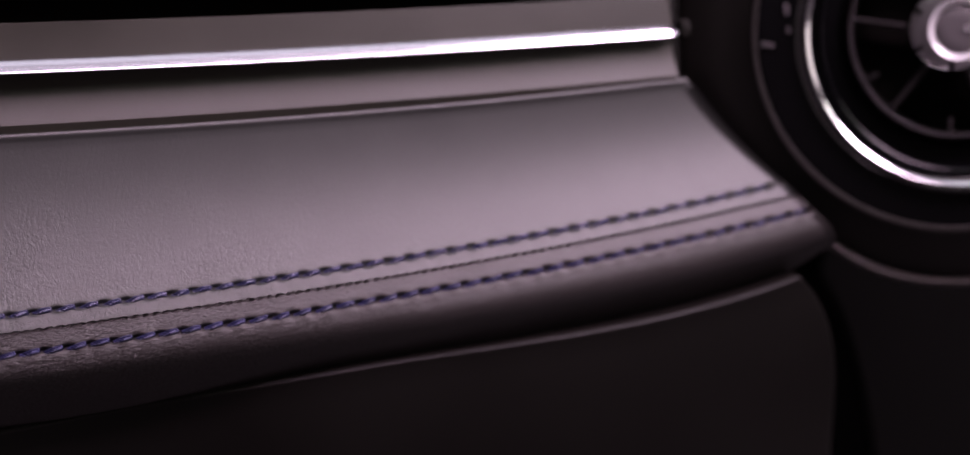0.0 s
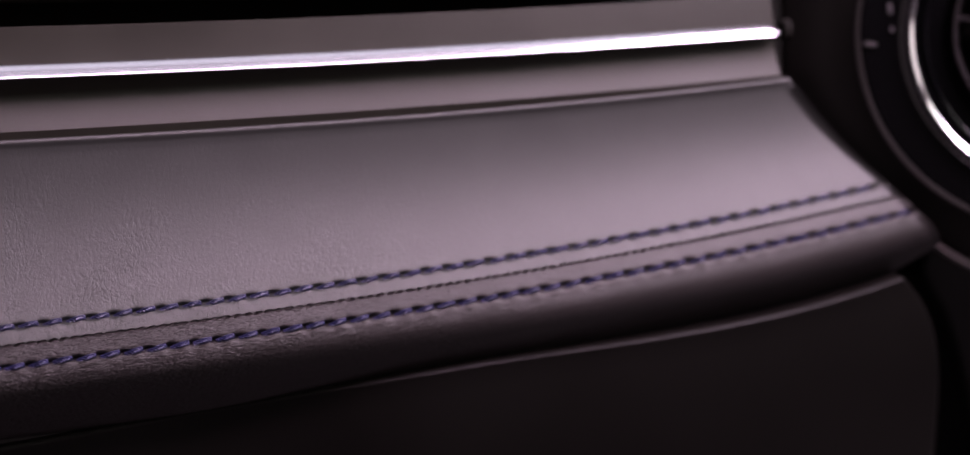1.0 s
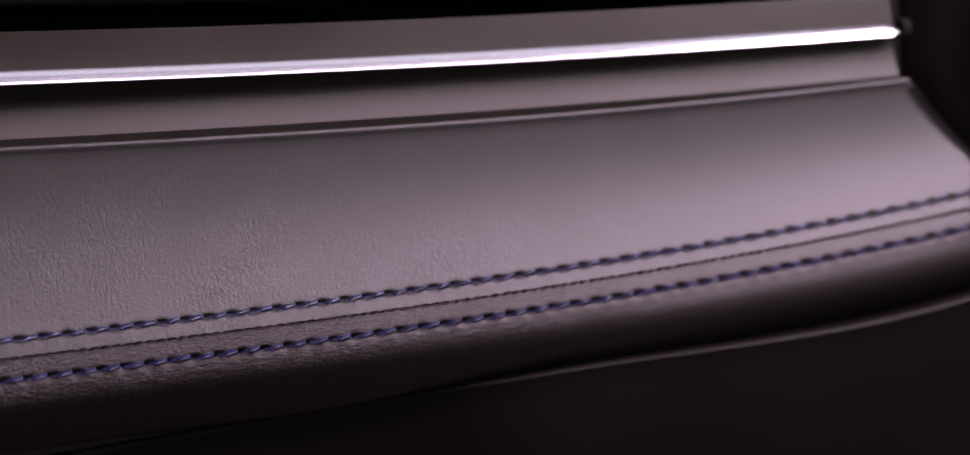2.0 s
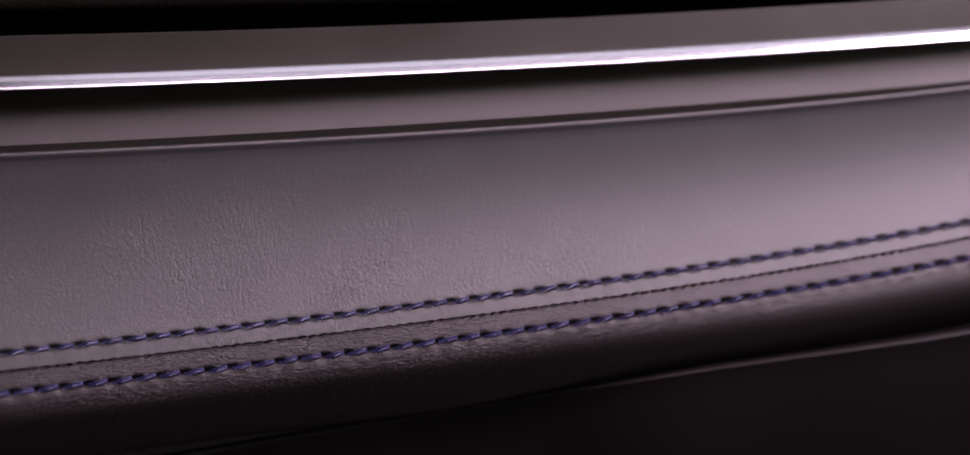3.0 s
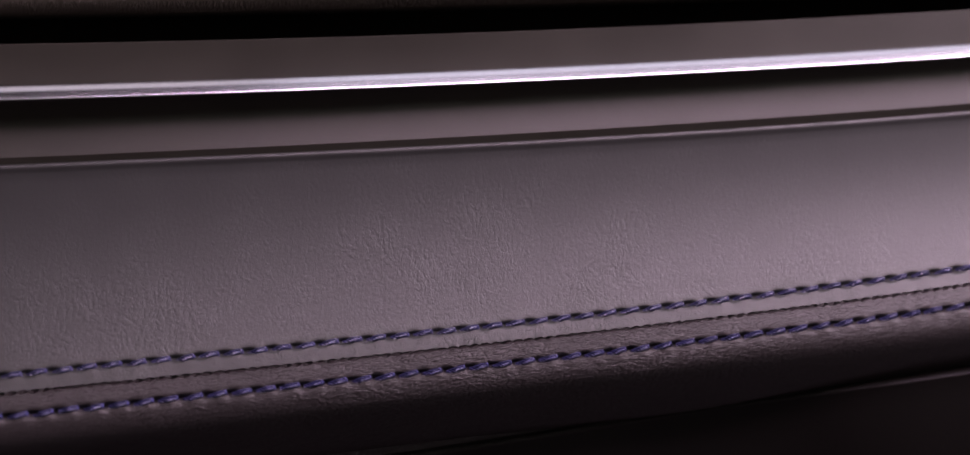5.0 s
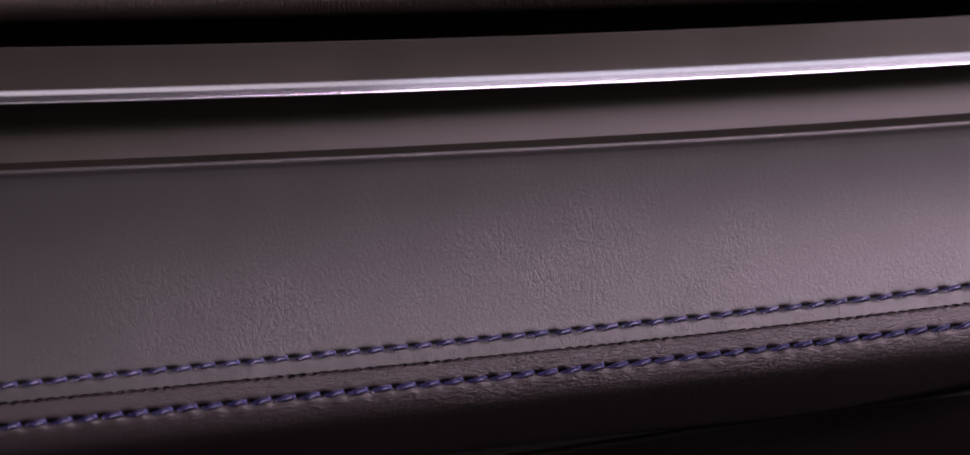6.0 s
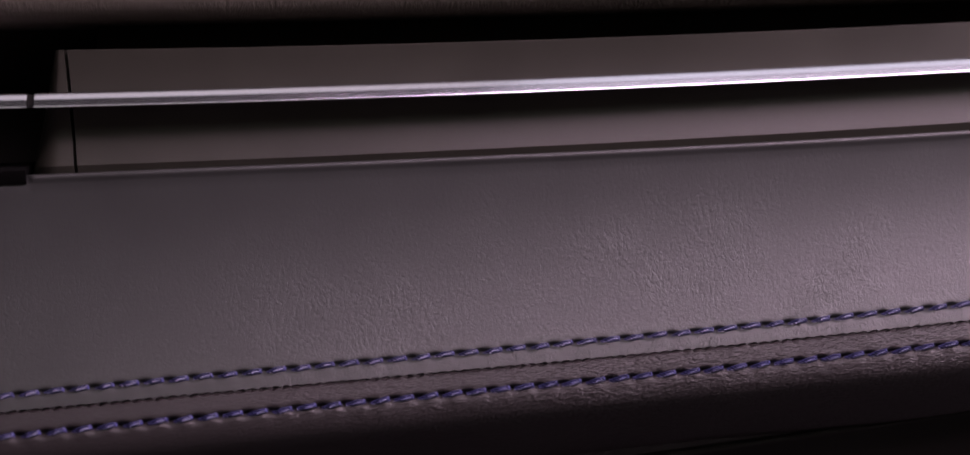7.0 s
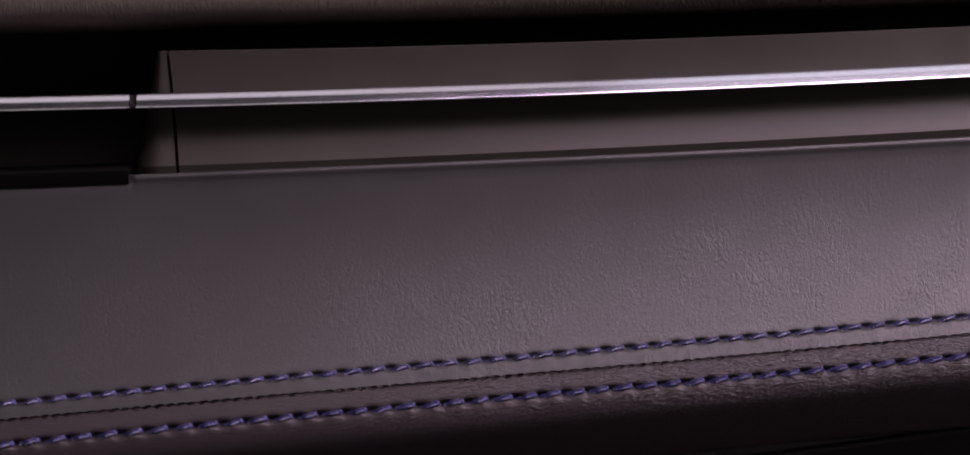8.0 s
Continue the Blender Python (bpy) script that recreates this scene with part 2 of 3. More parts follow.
def leather_w(q, h):
    """How far the hide stands out at height h, without its seams."""
    lt, sa, sb, lb = leather_top(q) - 0.5, stitch_a(q), stitch_b(q), leather_bot(q)
    k = smooth((q - 80) / 180)
    wide = 3.0 + 1.0 * smooth((h - sa) / 24)
    up = min(1.1, max(0, 1 - (leather_end(h) - q) / wide)) ** 2.2 * wide * 0.5 * smooth((h - sb + 20) / 16)
    if h >= sa:
        s = (lt - h) / (lt - sa)
        s = max(0, s)
        return hide_top(q) + (15.0 - hide_top(q)) * (0.22 * s + 0.78 * s * s) + up
    if h >= sb:
        s = (sa - h) / (sa - sb)
        return 15.0 + (3.9 + 0.5 * k) * s - 0.5 * (1 - k) * s * s + up
    s = min(0.999, (sb - h) / (sb - lb)) * 120
    i = int(s)
    a = TUCK[i] + (TUCK[i + 1] - TUCK[i]) * (s - i)
    b = TUCK_RIGHT[i] + (TUCK_RIGHT[i + 1] - TUCK_RIGHT[i]) * (s - i)
    return 18.4 + 1.0 * k + up + (sb - lb) * (a * (1 - k) + b * k)


def seams_w(q, h):
    """Grooves and holes of the seams, and the hide that puffs up beside them."""
    a, b, m = h - stitch_a(q), h - stitch_b(q), h - seam(q)
    da, db = dent(q, count_a), dent(q, count_b)
    w = -gauss(a, 0.62) * 0.08 - gauss(b, 0.66) * 0.18 - gauss(a + 0.12, 0.58) * 1.4 * da - gauss(b + 0.20, 0.62) * 1.85 * db
    w += gauss(a + 1.6, 0.8) * 0.05 * (1 - da) + gauss(b + 1.35, 0.75) * 0.24 * (1 - 0.8 * db) + gauss(b - 2.0, 1.2) * 0.08
    return w + gauss(m, 1.2) * 0.07


NEAR = (3, 2.2, 1.6, 1.1, 0.75, 0.5, 0.3, 0.1, -0.1, -0.3, -0.5, -0.75, -1.1, -1.6)


def gap(q):
    """Half the width of the open seam, which closes up where a hidden thread pulls it shut."""
    n = math.floor(q / 2.65)
    near = min(abs(q - (k + 0.25 * noise.noise((k * 3.7, 1, 2))) * 2.65) for k in (n, n + 1))
    return 0.41 + 0.08 * smooth((q - 220) / 80) - 0.33 * gauss(near, 0.46) + 0.06 * noise.noise((q * 0.8, 3, 3))


def seam_mid(q):
    """The middle of the open seam, which the hidden thread pulls slantwise from stitch to stitch."""
    f = q / 2.65 % 1.0
    return seam(q) + 0.22 * (f - 0.5) * smooth(f / 0.1) * smooth((1 - f) / 0.1)


def panel_loop(q):
    lt, sa, sm = leather_top(q), stitch_a(q), seam_mid(q)
    lip = smooth((q + 71) / 1.0)
    hs = [lt - 1.5 - (lt - 1.5 - (sa + 4)) * i / 18 for i in range(19)] + [sa + d for d in NEAR]
    hs += [sm + d for d in (1.3, 0.95, 0.72)] + [sm + gap(q) + 0.1]
    w0 = hide_top(q) - 0.3
    loop = [(-3, lt + 0.5), (w0 - 0.6, lt + 0.95), (w0 + lip * 0.35, lt + 0.8), (w0 + lip * 0.66, lt + 0.4), (w0 + lip * 0.74, lt - 0.05), (w0 + 0.1 + lip * 0.5, lt - 0.5), (w0 + 0.2 + lip * 0.24, lt - 0.95)]
    loop += [(leather_w(q, h) + seams_w(q, h), h) for h in hs]
    w, r = leather_w(q, sm), 0.10 * noise.noise((q * 0.55, 0, 3)) + 0.06 * noise.noise((q * 1.9, 5, 0))
    g = gap(q)
    return loop + [(w - 0.12 + r * 0.5, sm + g), (w - 0.5, sm + g - 0.08), (w - 2.0, sm + g - 0.12), (-3, sm + 0.3)]


def roll_loop(q):
    sm, sb, lb = seam_mid(q), stitch_b(q), leather_bot(q)
    w, r = leather_w(q, sm), 0.12 * noise.noise((q * 0.6, 7, 0)) + 0.07 * noise.noise((q * 2.1, 0, 8))
    hs = [sm - gap(q) - 0.1] + [sm - d for d in (0.72, 0.95, 1.3)] + [sb + d for d in NEAR[1:]] + [sb - 2.3, sb - 3]
    hs += [sb - 3 - (sb - 3 - lb) * math.sin(math.pi / 2 * i / 16) for i in range(1, 17)]
    loop = [(-3, sm - 0.3), (w - 2.0, sm + 0.12 - gap(q)), (w - 0.5, sm + 0.08 - gap(q)), (w - 0.12 + r * 0.5, sm - gap(q))]
    return loop + [(leather_w(q, h) + seams_w(q, h), h) for h in hs] + [(-3, lb + 1.5)]


dashboard = thing("dashboard", "dark leather-trimmed car dashboard with blue double stitching", "dashboard")
ALONG = span(LEFT, RIGHT_END, PITCH / 11)
panel = part("leather_panel", swept("leather_panel", panel_loop, ALONG, leather_end, 250.0), M_LEATHER, dashboard,
             "dark grey grained leather panel")
roll = part("leather_roll", swept("leather_roll", roll_loop, ALONG, leather_end, 250.0, 1.2), M_ROLL, dashboard,
            "dark wrinkled leather roll along the lower edge")


def upper_trim_loop(q):
    hi, lo = trim_top(q), chrome_mid(q) + 0.4
    b = 2.2 * smooth((290 - q) / 290)
    return [(-6, lo), (1.2 - b, lo), (0.8 - b, lo + 2), (-1.1, hi - 0.16), (-1.18, hi - 0.05), (-1.35, hi), (-6, hi + 0.05)]


def leaning(me):
    """Shears the end of a trim strip that meets the side vent."""
    for v in me.vertices:
        if v.co.x < -0.0599:
            v.co.x -= 0.055 * (v.co.z - 0.805)
    return me


part("upper_trim", leaning(swept("upper_trim", upper_trim_loop, span(-60.0, 311.6, 4), sharp=20)),
     M_TRIM, dashboard, "satin grey-brown trim strip above the chrome bar")


def lower_trim_loop(q):
    hi, lo = chrome_mid(q) - 0.4, trim_bot(q)
    o = 1.2 * (300 - q) / 360
    d = 1.6 * o
    face = [(0.5 - o + 3.5 * f ** 2.1 - (d - o) * f, hi - (hi - lo - 0.15) * f) for f in (0, 0.12, 0.24, 0.36, 0.48, 0.6, 0.7, 0.8, 0.9)]
    return [(-4, hi)] + face + [(4.0 - d, lo + 0.15), (3.85 - d, lo - 0.3), (3.6 - d, lo - 1.0), (3.3 - d, lo - 2.0), (-4, lo - 2.1)]


part("lower_trim", leaning(swept("lower_trim", lower_trim_loop, span(-60.0, 311.6, 4), sharp=19)), M_TRIM, dashboard, "satin grey-brown trim strip under the chrome bar")


def chrome_face():
    """The bar's face from its top to its underside, (out, height): a steep upper facet rolls over into a flatter lower one."""
    lean = ((1.80, 75), (1.65, 54), (1.50, 45), (0.90, 42), (0.30, 39), (0.05, 35), (-0.15, 32.5), (-0.80, 32), (-1.40, 31.2), (-1.56, 14), (-1.68, -8), (-1.78, -40))
    out, w = [(0.0, 1.80)], 0.0
    for (h0, a0), (h1, a1) in zip(lean, lean[1:]):
        w += (h0 - h1) * math.tan(radians((a0 + a1) / 2))
        out.append((w, h1))
    return out


CHROME_FACE = chrome_face()


def chrome_loop(q, at_end=None):
    m = chrome_mid(q)
    e = min(1, max(0.15, (311.5 - q) / 2.5)) if at_end is None else at_end
    e = math.sqrt(e * (2 - e))
    o = 2.9 * (300 - q) / 360
    return [(-0.5, m + 1.6 * e)] + [(1.9 + w + o, m + h * e) for w, h in CHROME_FACE] + [(-0.5, m - 1.7 * e)]


part("chrome_bar", swept("chrome_bar", lambda q: chrome_loop(q, min(1, 0.7 + (q + 68.3) / 0.5) if q < 0 else None), [-68.3, -68.15, -68.0, -67.8] + span(-67.0, 305, 4) + [307, 309, 310, 311, 311.5], sharp=60), M_CHROME, dashboard, "polished chrome bar along the trim")
part("bar_socket", swept("bar_socket", lambda q: [(w * 0.9 - 0.5, chrome_mid(q) + (h - chrome_mid(313)) * 1.5) for w, h in
     [(2.0, chrome_mid(313) + 2.0), (4.0, chrome_mid(313) + 1.2), (4.6, chrome_mid(313)), (4.0, chrome_mid(313) - 1.2), (2.0, chrome_mid(313) - 2.0), (-3.0, chrome_mid(313))]],
     [313.6, 314.2, 315.6, 316.2]), M_BLACK, dashboard, "black socket at the end of the chrome bar")
part("top_pad", swept("top_pad", lambda q: [(9 * math.cos(a) - 11, pad_edge(q) + 9 - 9 * math.sin(a)) for a in (1.57, 1.3, 1.0, 0.7, 0.4, 0.1, -0.1)]
     + [(-13, pad_edge(q) + 30), (-60, pad_edge(q) + 60), (-60, pad_edge(q))], span(LEFT, 318, 3)), M_PAD, dashboard, "soft dark grained leather top pad")
part("carrier", swept("carrier", lambda q: [(-30, pad_edge(q) + 6), (-10, 4), (-10, -150), (-450, -150), (-450, pad_edge(q) + 6)], span(-56, 312, 16)), M_BLACK, dashboard)
# Added black block that keeps the gap behind the hide's end dark.
part("dark_filler", box("dark_filler", (0.300, 0.054, 0.70), (0.420, 0.070, 0.835)), M_BLACK, dashboard)


# ---- stitches ----


def stitch_mesh():
    """Three plies twisted together; the thread comes up slowly out of one hole and dives into the next."""
    verts, faces, n, sides = [], [], 34, 6
    for ply in range(3):
        base = len(verts)
        for i in range(n + 1):
            s = i / n
            x = (s - 1.0) * 4.7 + 0.35
            rise = min(1, s / 0.54)
            lift = -1.2 + 1.33 * (rise * rise * (3 - 2 * rise)) - 1.3 * max(0, (s - 0.88) / 0.12) ** 2
            fat = 0.72 + 0.28 * math.sin(math.pi * min(1, max(0, s)) ** 0.8)
            twist = 2 * math.pi * (2.2 * s + ply / 3)
            cy, cz = 0.38 * fat * math.cos(twist), lift + 0.38 * fat * math.sin(twist)
            for j in range(sides):
                a = 2 * math.pi * j / sides
                verts.append((x / 1000, (cy + 0.29 * math.cos(a)) / 1000, (cz + 0.29 * math.sin(a)) / 1000))
        for i in range(n):
            for j in range(sides):
                a, b = base + i * sides + j, base + i * sides + (j + 1) % sides
                faces.append((a, b, b + sides, a + sides))
        faces.append(tuple(base + j for j in range(sides)))
        faces.append(tuple(base + n * sides + j for j in range(sides)))
    me = mesh_of("stitch", verts, faces)
    me.materials.append(M_THREAD)
    return me


def on_hide(q, line, slant, lift):
    """Pose on the hide at q on a seam line: x along the line, z out of the hide."""
    h = line(q)
    here = Vector((q, -leather_w(q, h), h))
    along = (Vector((q + 1, -leather_w(q + 1, line(q + 1)), line(q + 1))) - here).normalized()
    down = (Vector((q, -leather_w(q, h - 1.0), h - 1.0)) - Vector((q, -leather_w(q, h + 1.0), h + 1.0))).normalized()
    out = down.cross(along).normalized()
    if out.y > 0:
        out = -out
    side = out.cross(along)
    m = Matrix((along, side, out)).transposed().to_4x4()
    here = (here + out * lift) / 1000 + Vector((0, 0, 0.80))
    return Matrix.Translation(here) @ m @ pose(0, 0, 0, 0, 0, slant)


STITCH = stitch_mesh()
rng = random.Random(4)
for line, count, stop, hide, slant, lift in ((stitch_a, count_a, 338, panel, 5, 0.08), (stitch_b, count_b, 345, roll, 8, 0.16)):
    for i in range(math.ceil(count(-160)), int(count(stop)) + 1):
        q = stitch_place(count, i)
        ob = part("stitch", STITCH, M_THREAD, hide)
        ob.matrix_local = on_hide(q, line, slant + rng.uniform(-3, 3), lift + rng.uniform(-0.05, 0.05)) @ pose(0, 0.00012 + rng.uniform(-0.00008, 0.00008), 0)


def seam_mesh():
    verts, faces, sides, n = [], [], 5, 4
    q, loose = -165.0, random.Random(9)
    while q < 334:
        m = on_hide(q, seam, loose.uniform(3, 12), -0.45 + loose.uniform(-0.08, 0.08))
        long, fat = loose.uniform(2.0, 2.9), loose.uniform(0.26, 0.34)
        base = len(verts)
        for i in range(n + 1):
            s = i / n
            r = fat * math.sin(math.pi * (0.12 + 0.76 * s))
            for j in range(sides):
                a = 2 * math.pi * j / sides
                verts.append(m @ Vector(((s - 0.5) * long / 1000, r * math.cos(a) / 1000, r * math.sin(a) / 1000)))
        for i in range(n):
            for j in range(sides):
                a, b = base + i * sides + j, base + i * sides + (j + 1) % sides
                faces.append((a, b, b + sides, a + sides))
        q += long + loose.uniform(-0.1, 0.35)
    return mesh_of("seam_thread", verts, faces)


part("seam_thread", seam_mesh(), M_SEAM, roll, "fine dark thread in the joining seam", "stuff")

# ---- glove box, lower console ----


def lid_end(h):
    return 341.5 + 18.5 * (1 - math.exp(-(-53.5 - h) / 14.0)) if h < -53.5 else 341.5


def lid_loop(q):
    t = leather_bot(q) * 0.987 + 0.2
    o = 8.2 * smooth((q - 150) / 150) - 3.8 - 11.0 * smooth((210 - q) / 80)
    return [(-12, t + 0.2), (min(10.0, 11.6 + o), t + 0.3), (12.2 + o, t + 0.1), (13.3 + o, t - 0.3), (13.7 + o, t - 0.9), (13.0 + o, t - 4)] + [(13.4 + o - 0.1 * d - 0.0019 * d * d, t - d) for d in (7, 10, 13, 16, 19, 22, 25, 28, 31, 35, 40, 46)] + [(1, t - 90), (-2, t - 140), (-12, t - 140)]


glove_box = thing("glove_box", "closed matt dark brown glove box under the dashboard roll", "glove box")
part("lid", swept("lid", lid_loop, span(LEFT, 372, 3), lid_end, 300.0, 2.5), M_LOWER, glove_box)


def rim_loop(q):
    (w0, h0), (w1, h1), (w2, h2), (w3, h3) = lid_loop(q)[1:5]
    return [(w0 - 2, h0 - 0.6), (w0, h0 + 0.06), (w1, h1 + 0.07), (w2 + 0.06, h2 + 0.06), (w3 + 0.08, h3), (w3 + 0.02, h3 - 0.5), (w0 - 2, h3 - 0.6)]


# The lid's edge again in a lighter tone, as its highlight line.
part("rim", swept("rim", rim_loop, span(LEFT, 372, 3), lid_end, 300.0, 2.5), M_RIM, glove_box, "rolled rim in a lighter tone that draws its highlight")


def console_left(h):
    return 356.0 + 18.5 * (1 - math.exp(-(-47.0 - h) / 20.0)) + max(0, h + 56) * 1.1 + 0.25 * max(0, -53.0 - h)


def console_mesh(name, profile):
    """Sheet of the console, from its profile of steps past its edge and depths behind the dashboard's face."""
    verts, faces, n = [], [], len(profile)
    hs = [-45.0 - 1.4 * i for i in range(101)]
    for h in hs:
        left, back = console_left(h), 3.0 + 0.17 * (-47.0 - h)
        for x, w in profile:
            verts.append(((left + x) / 1000, (back + w) / 1000, 0.80 + h / 1000))
    for i in range(len(hs) - 1):
        for j in range(n):
            a, b = i * n + j, i * n + (j + 1) % n
            faces.append((a, b, b + n, a + n))
    faces += [tuple(range(n)), tuple(range((len(hs) - 1) * n, len(hs) * n))]
    return mesh_of(name, verts, faces)


console = thing("center_console", "matt dark lower console under the round vent", "console")
part("panel", console_mesh("console_panel", ((3.0, 34), (3.0, 3.4), (60, 3.0), (185, 2.0), (185, 34))), M_CONSOLE, console)
part("rounded_edge", console_mesh("console_edge", ((2.9, 34), (1.0, 34), (0, 6), (0.3, 4.5), (1.2, 3.6), (2.9, 3.38))), M_CONSOLE, console)

# ---- round air vent ----
VENT_AT, VENT_SIZE = Vector((0.3807, -0.0369, 0.8124)), 0.965
to_eye = (Vector(EYE) - VENT_AT).normalized()
vx = Vector((0, 0, 1)).cross(to_eye).normalized()
vy = to_eye.cross(vx)
vent = thing("round_air_vent", "round black air vent with chrome ring and hub", "air vent")
vent.matrix_world = Matrix.Translation(VENT_AT) @ Matrix((vx, vy, to_eye)).transposed().to_4x4() @ Matrix.Scale(VENT_SIZE, 4)


def housing_edge(a):
    """Outline of the housing, in millimetres, by the angle from the side next to the trim, downwards positive."""
    d = math.degrees(a)
    if d < 39:
        return min(68.1 + 17.0 * ((39 - d) / 39) ** 1.4, 80.3 / max(0.55, math.cos(a)) if d < 9 else 99)
    return 68.1 + 3.5 * (1 - math.cos(math.pi * min(1, (d - 39) / 41))) / 2


def housing_mesh():
    verts, faces, n = [], [], 200
    for i in range(n):
        a = -math.pi / 2 + 2 * math.pi * i / n
        e = housing_edge(a if a < math.pi / 2 else math.pi - a if a < math.pi else a - 2 * math.pi)
        for r, z in ((56.8, -10), (57.0, 0.2), (57.3, 0.6), (58.0, 0.6), (58.6, 0.0), (0.6 * 58.6 + 0.4 * e, -1.6), (e - 2.4, -4.9), (e - 1.5, -5.4), (e - 0.7, -6.0), (e, -7.2), (e, -16)):
            verts.append((-r * math.cos(a) / 1000, -r * math.sin(a) / 1000, z / 1000))
    for i in range(n):
        for j in range(11):
            p, q, c = i * 11 + j, i * 11 + (j + 1) % 11, (i + 1) % n * 11
            faces.append((p, q, c + (j + 1) % 11, c + j))
    return mesh_of("housing", verts, faces)


part("housing", housing_mesh(), M_HOUSING, vent, "matt black housing with raised rim")


def collar_mesh():
    verts, faces, n = [], [], 60
    for i in range(n + 1):
        a = radians(50 + 106 * i / n)
        e = housing_edge(a if a < math.pi / 2 else math.pi - a)
        for r, z in ((e - 0.4, -14), (e - 0.2, -6.0), (e + 0.3, -4.4), (e + 1.1, -3.7), (e + 1.9, -4.1), (e + 2.5, -5.6), (e + 2.6, -14)):
            verts.append((-r * math.cos(a) / 1000, -r * math.sin(a) / 1000, z / 1000))
    for i in range(n):
        for j in range(7):
            p, q = i * 7 + j, i * 7 + (j + 1) % 7
            faces.append((p, q, q + 7, p + 7))
    faces += [tuple(range(7)), tuple(range(n * 7, n * 7 + 7))]
    return mesh_of("collar", verts, faces)


part("collar", collar_mesh(), M_SHOULDER, vent, "dark rounded collar under the housing")
part("rim", turned("rim", [(56.2, -3), (56.25, 0.7), (56.5, 1.1), (57.1, 1.1), (57.5, 0.7), (57.6, -1)]), M_COLLAR, vent, "thin grey rim").location = (-0.0004, 0.0004, 0)
part("bezel", turned("bezel", [(45.5, -4), (56.8, -4.5), (56.8, -9), (45.5, -9)]), M_GLOSS, vent, "gloss black recessed ring")


def rounded_ring(r, z, leans, step, foot):
    """Loop of a ring whose inner face rolls over from its crest towards the middle."""
    loop, x, y = [(r, foot), (r, z - 0.3), (r - 0.15, z)], r - 0.3, z
    loop.append((x, y))
    for a in leans:
        x, y = x - step * math.cos(radians(a)), y - step * math.sin(radians(a))
        loop.append((x, y))
    return loop + [(x, foot)]


ring = rounded_ring(44.5, 0.6, (20, 37, 40.5, 42, 42.5, 43, 43.5, 44, 45.5, 52), 0.155, -5)
part("chrome_ring", turned("chrome_ring", ring), M_RING, vent, "bright chrome ring").location = (0.0021, 0.0003, 0)
part("outer_band", turned("outer_band", [(46.6, -5), (46.5, -1.3), (46.2, -0.9), (45.7, -0.8), (45.0, -1.1), (44.6, -1.5), (44.5, -5)]), M_BAND, vent, "dark metal band round the chrome ring").location = (0.0021, 0.0003, 0)
part("funnel_lip", turned("funnel_lip", [(40.6, -8), (40.5, -5.2), (40.2, -4.9), (39.7, -5.1), (39.2, -5.6), (39.1, -9)]), M_GLOSS, vent, "gloss black lip inside the funnel").location = (0.0018, 0.0002, 0)
part("funnel", turned("funnel", [(41.9, -1.6), (38.2, -9), (33.4, -9.5), (32.0, -6), (32.0, -12), (41.9, -12)]), M_GLOSS, vent, "gloss black funnel")
part("inner_ring", turned("inner_ring", [(31.5, -7), (31.4, -4.2), (31.0, -3.6), (30.5, -3.5), (30.0, -4.0), (29.8, -26), (31.5, -26)]), M_GREYRING, vent, "dark grey inner ring").location = (0.0010, 0.0007, 0)
part("duct", turned("duct", [(29.6, -24), (0.5, -27), (0.5, -28), (33, -28), (33, -24)], 48), M_BLACK, vent)


def vane_mesh(r0, r1, t):
    v = [(r / 1000, y / 1000, z / 1000) for r in (r0, r1) for y, z in ((-t, -20), (t, -20), (t, -8.6), (0.3 * t, -8), (-0.3 * t, -8), (-t, -8.6))]
    f = [(j, (j + 1) % 6, 6 + (j + 1) % 6, 6 + j) for j in range(6)] + [tuple(range(6)), tuple(range(6, 12))]
    return mesh_of("vane", v, f, False)


VANE, RIB = vane_mesh(10.5, 29.6, 0.8), vane_mesh(25.0, 29.6, 0.7)
for k in range(6):
    part("vane", VANE, M_GREYRING, vent).matrix_local = pose(0, 0, 0, 0, 0, 170 + 60 * k)
    part("rib", RIB, M_GREYRING, vent).matrix_local = pose(0, 0, 0, 0, 0, 207 + 60 * k)
hub = part("hub", turned("hub", [(0.2, -22), (9, -22), (11.8, -5), (11.8, -3.2), (11.2, -2.6), (9.4, -2.2), (0.2, -2.2)], 64), M_SATIN, vent, "satin metal hub")
hub.location = (-0.0006, 0.0013, 0)
# Painted pale all round, where metal would need a lamp to reflect.
part("hub_ring", turned("hub_ring", rounded_ring(9.0, 1.5, (20, 38, 41, 42, 43, 44, 46, 56), 0.3, -2.4), 96), M_HUB, hub, "metal hub ring in pale paint that stands in for reflections").location = (0.0022, -0.0004, 0)
part("hub_cap", turned("hub_cap", [(0.1, -2.3), (6.7, -2.3), (6.7, -0.4), (6.2, 0.0), (3.0, 0.25), (0.1, 0.3)], 64), M_CAP, hub, "grey hub cap").location = (0.0022, -0.0004, 0)
for k in range(6):
    b = box("notch", (0.0095, -0.0007, -0.0035), (0.0121, 0.0007, -0.0016))
    part("notch", b, M_BLACK, hub).matrix_local = pose(0, 0, 0, 0, 0, 150 + 60 * k)



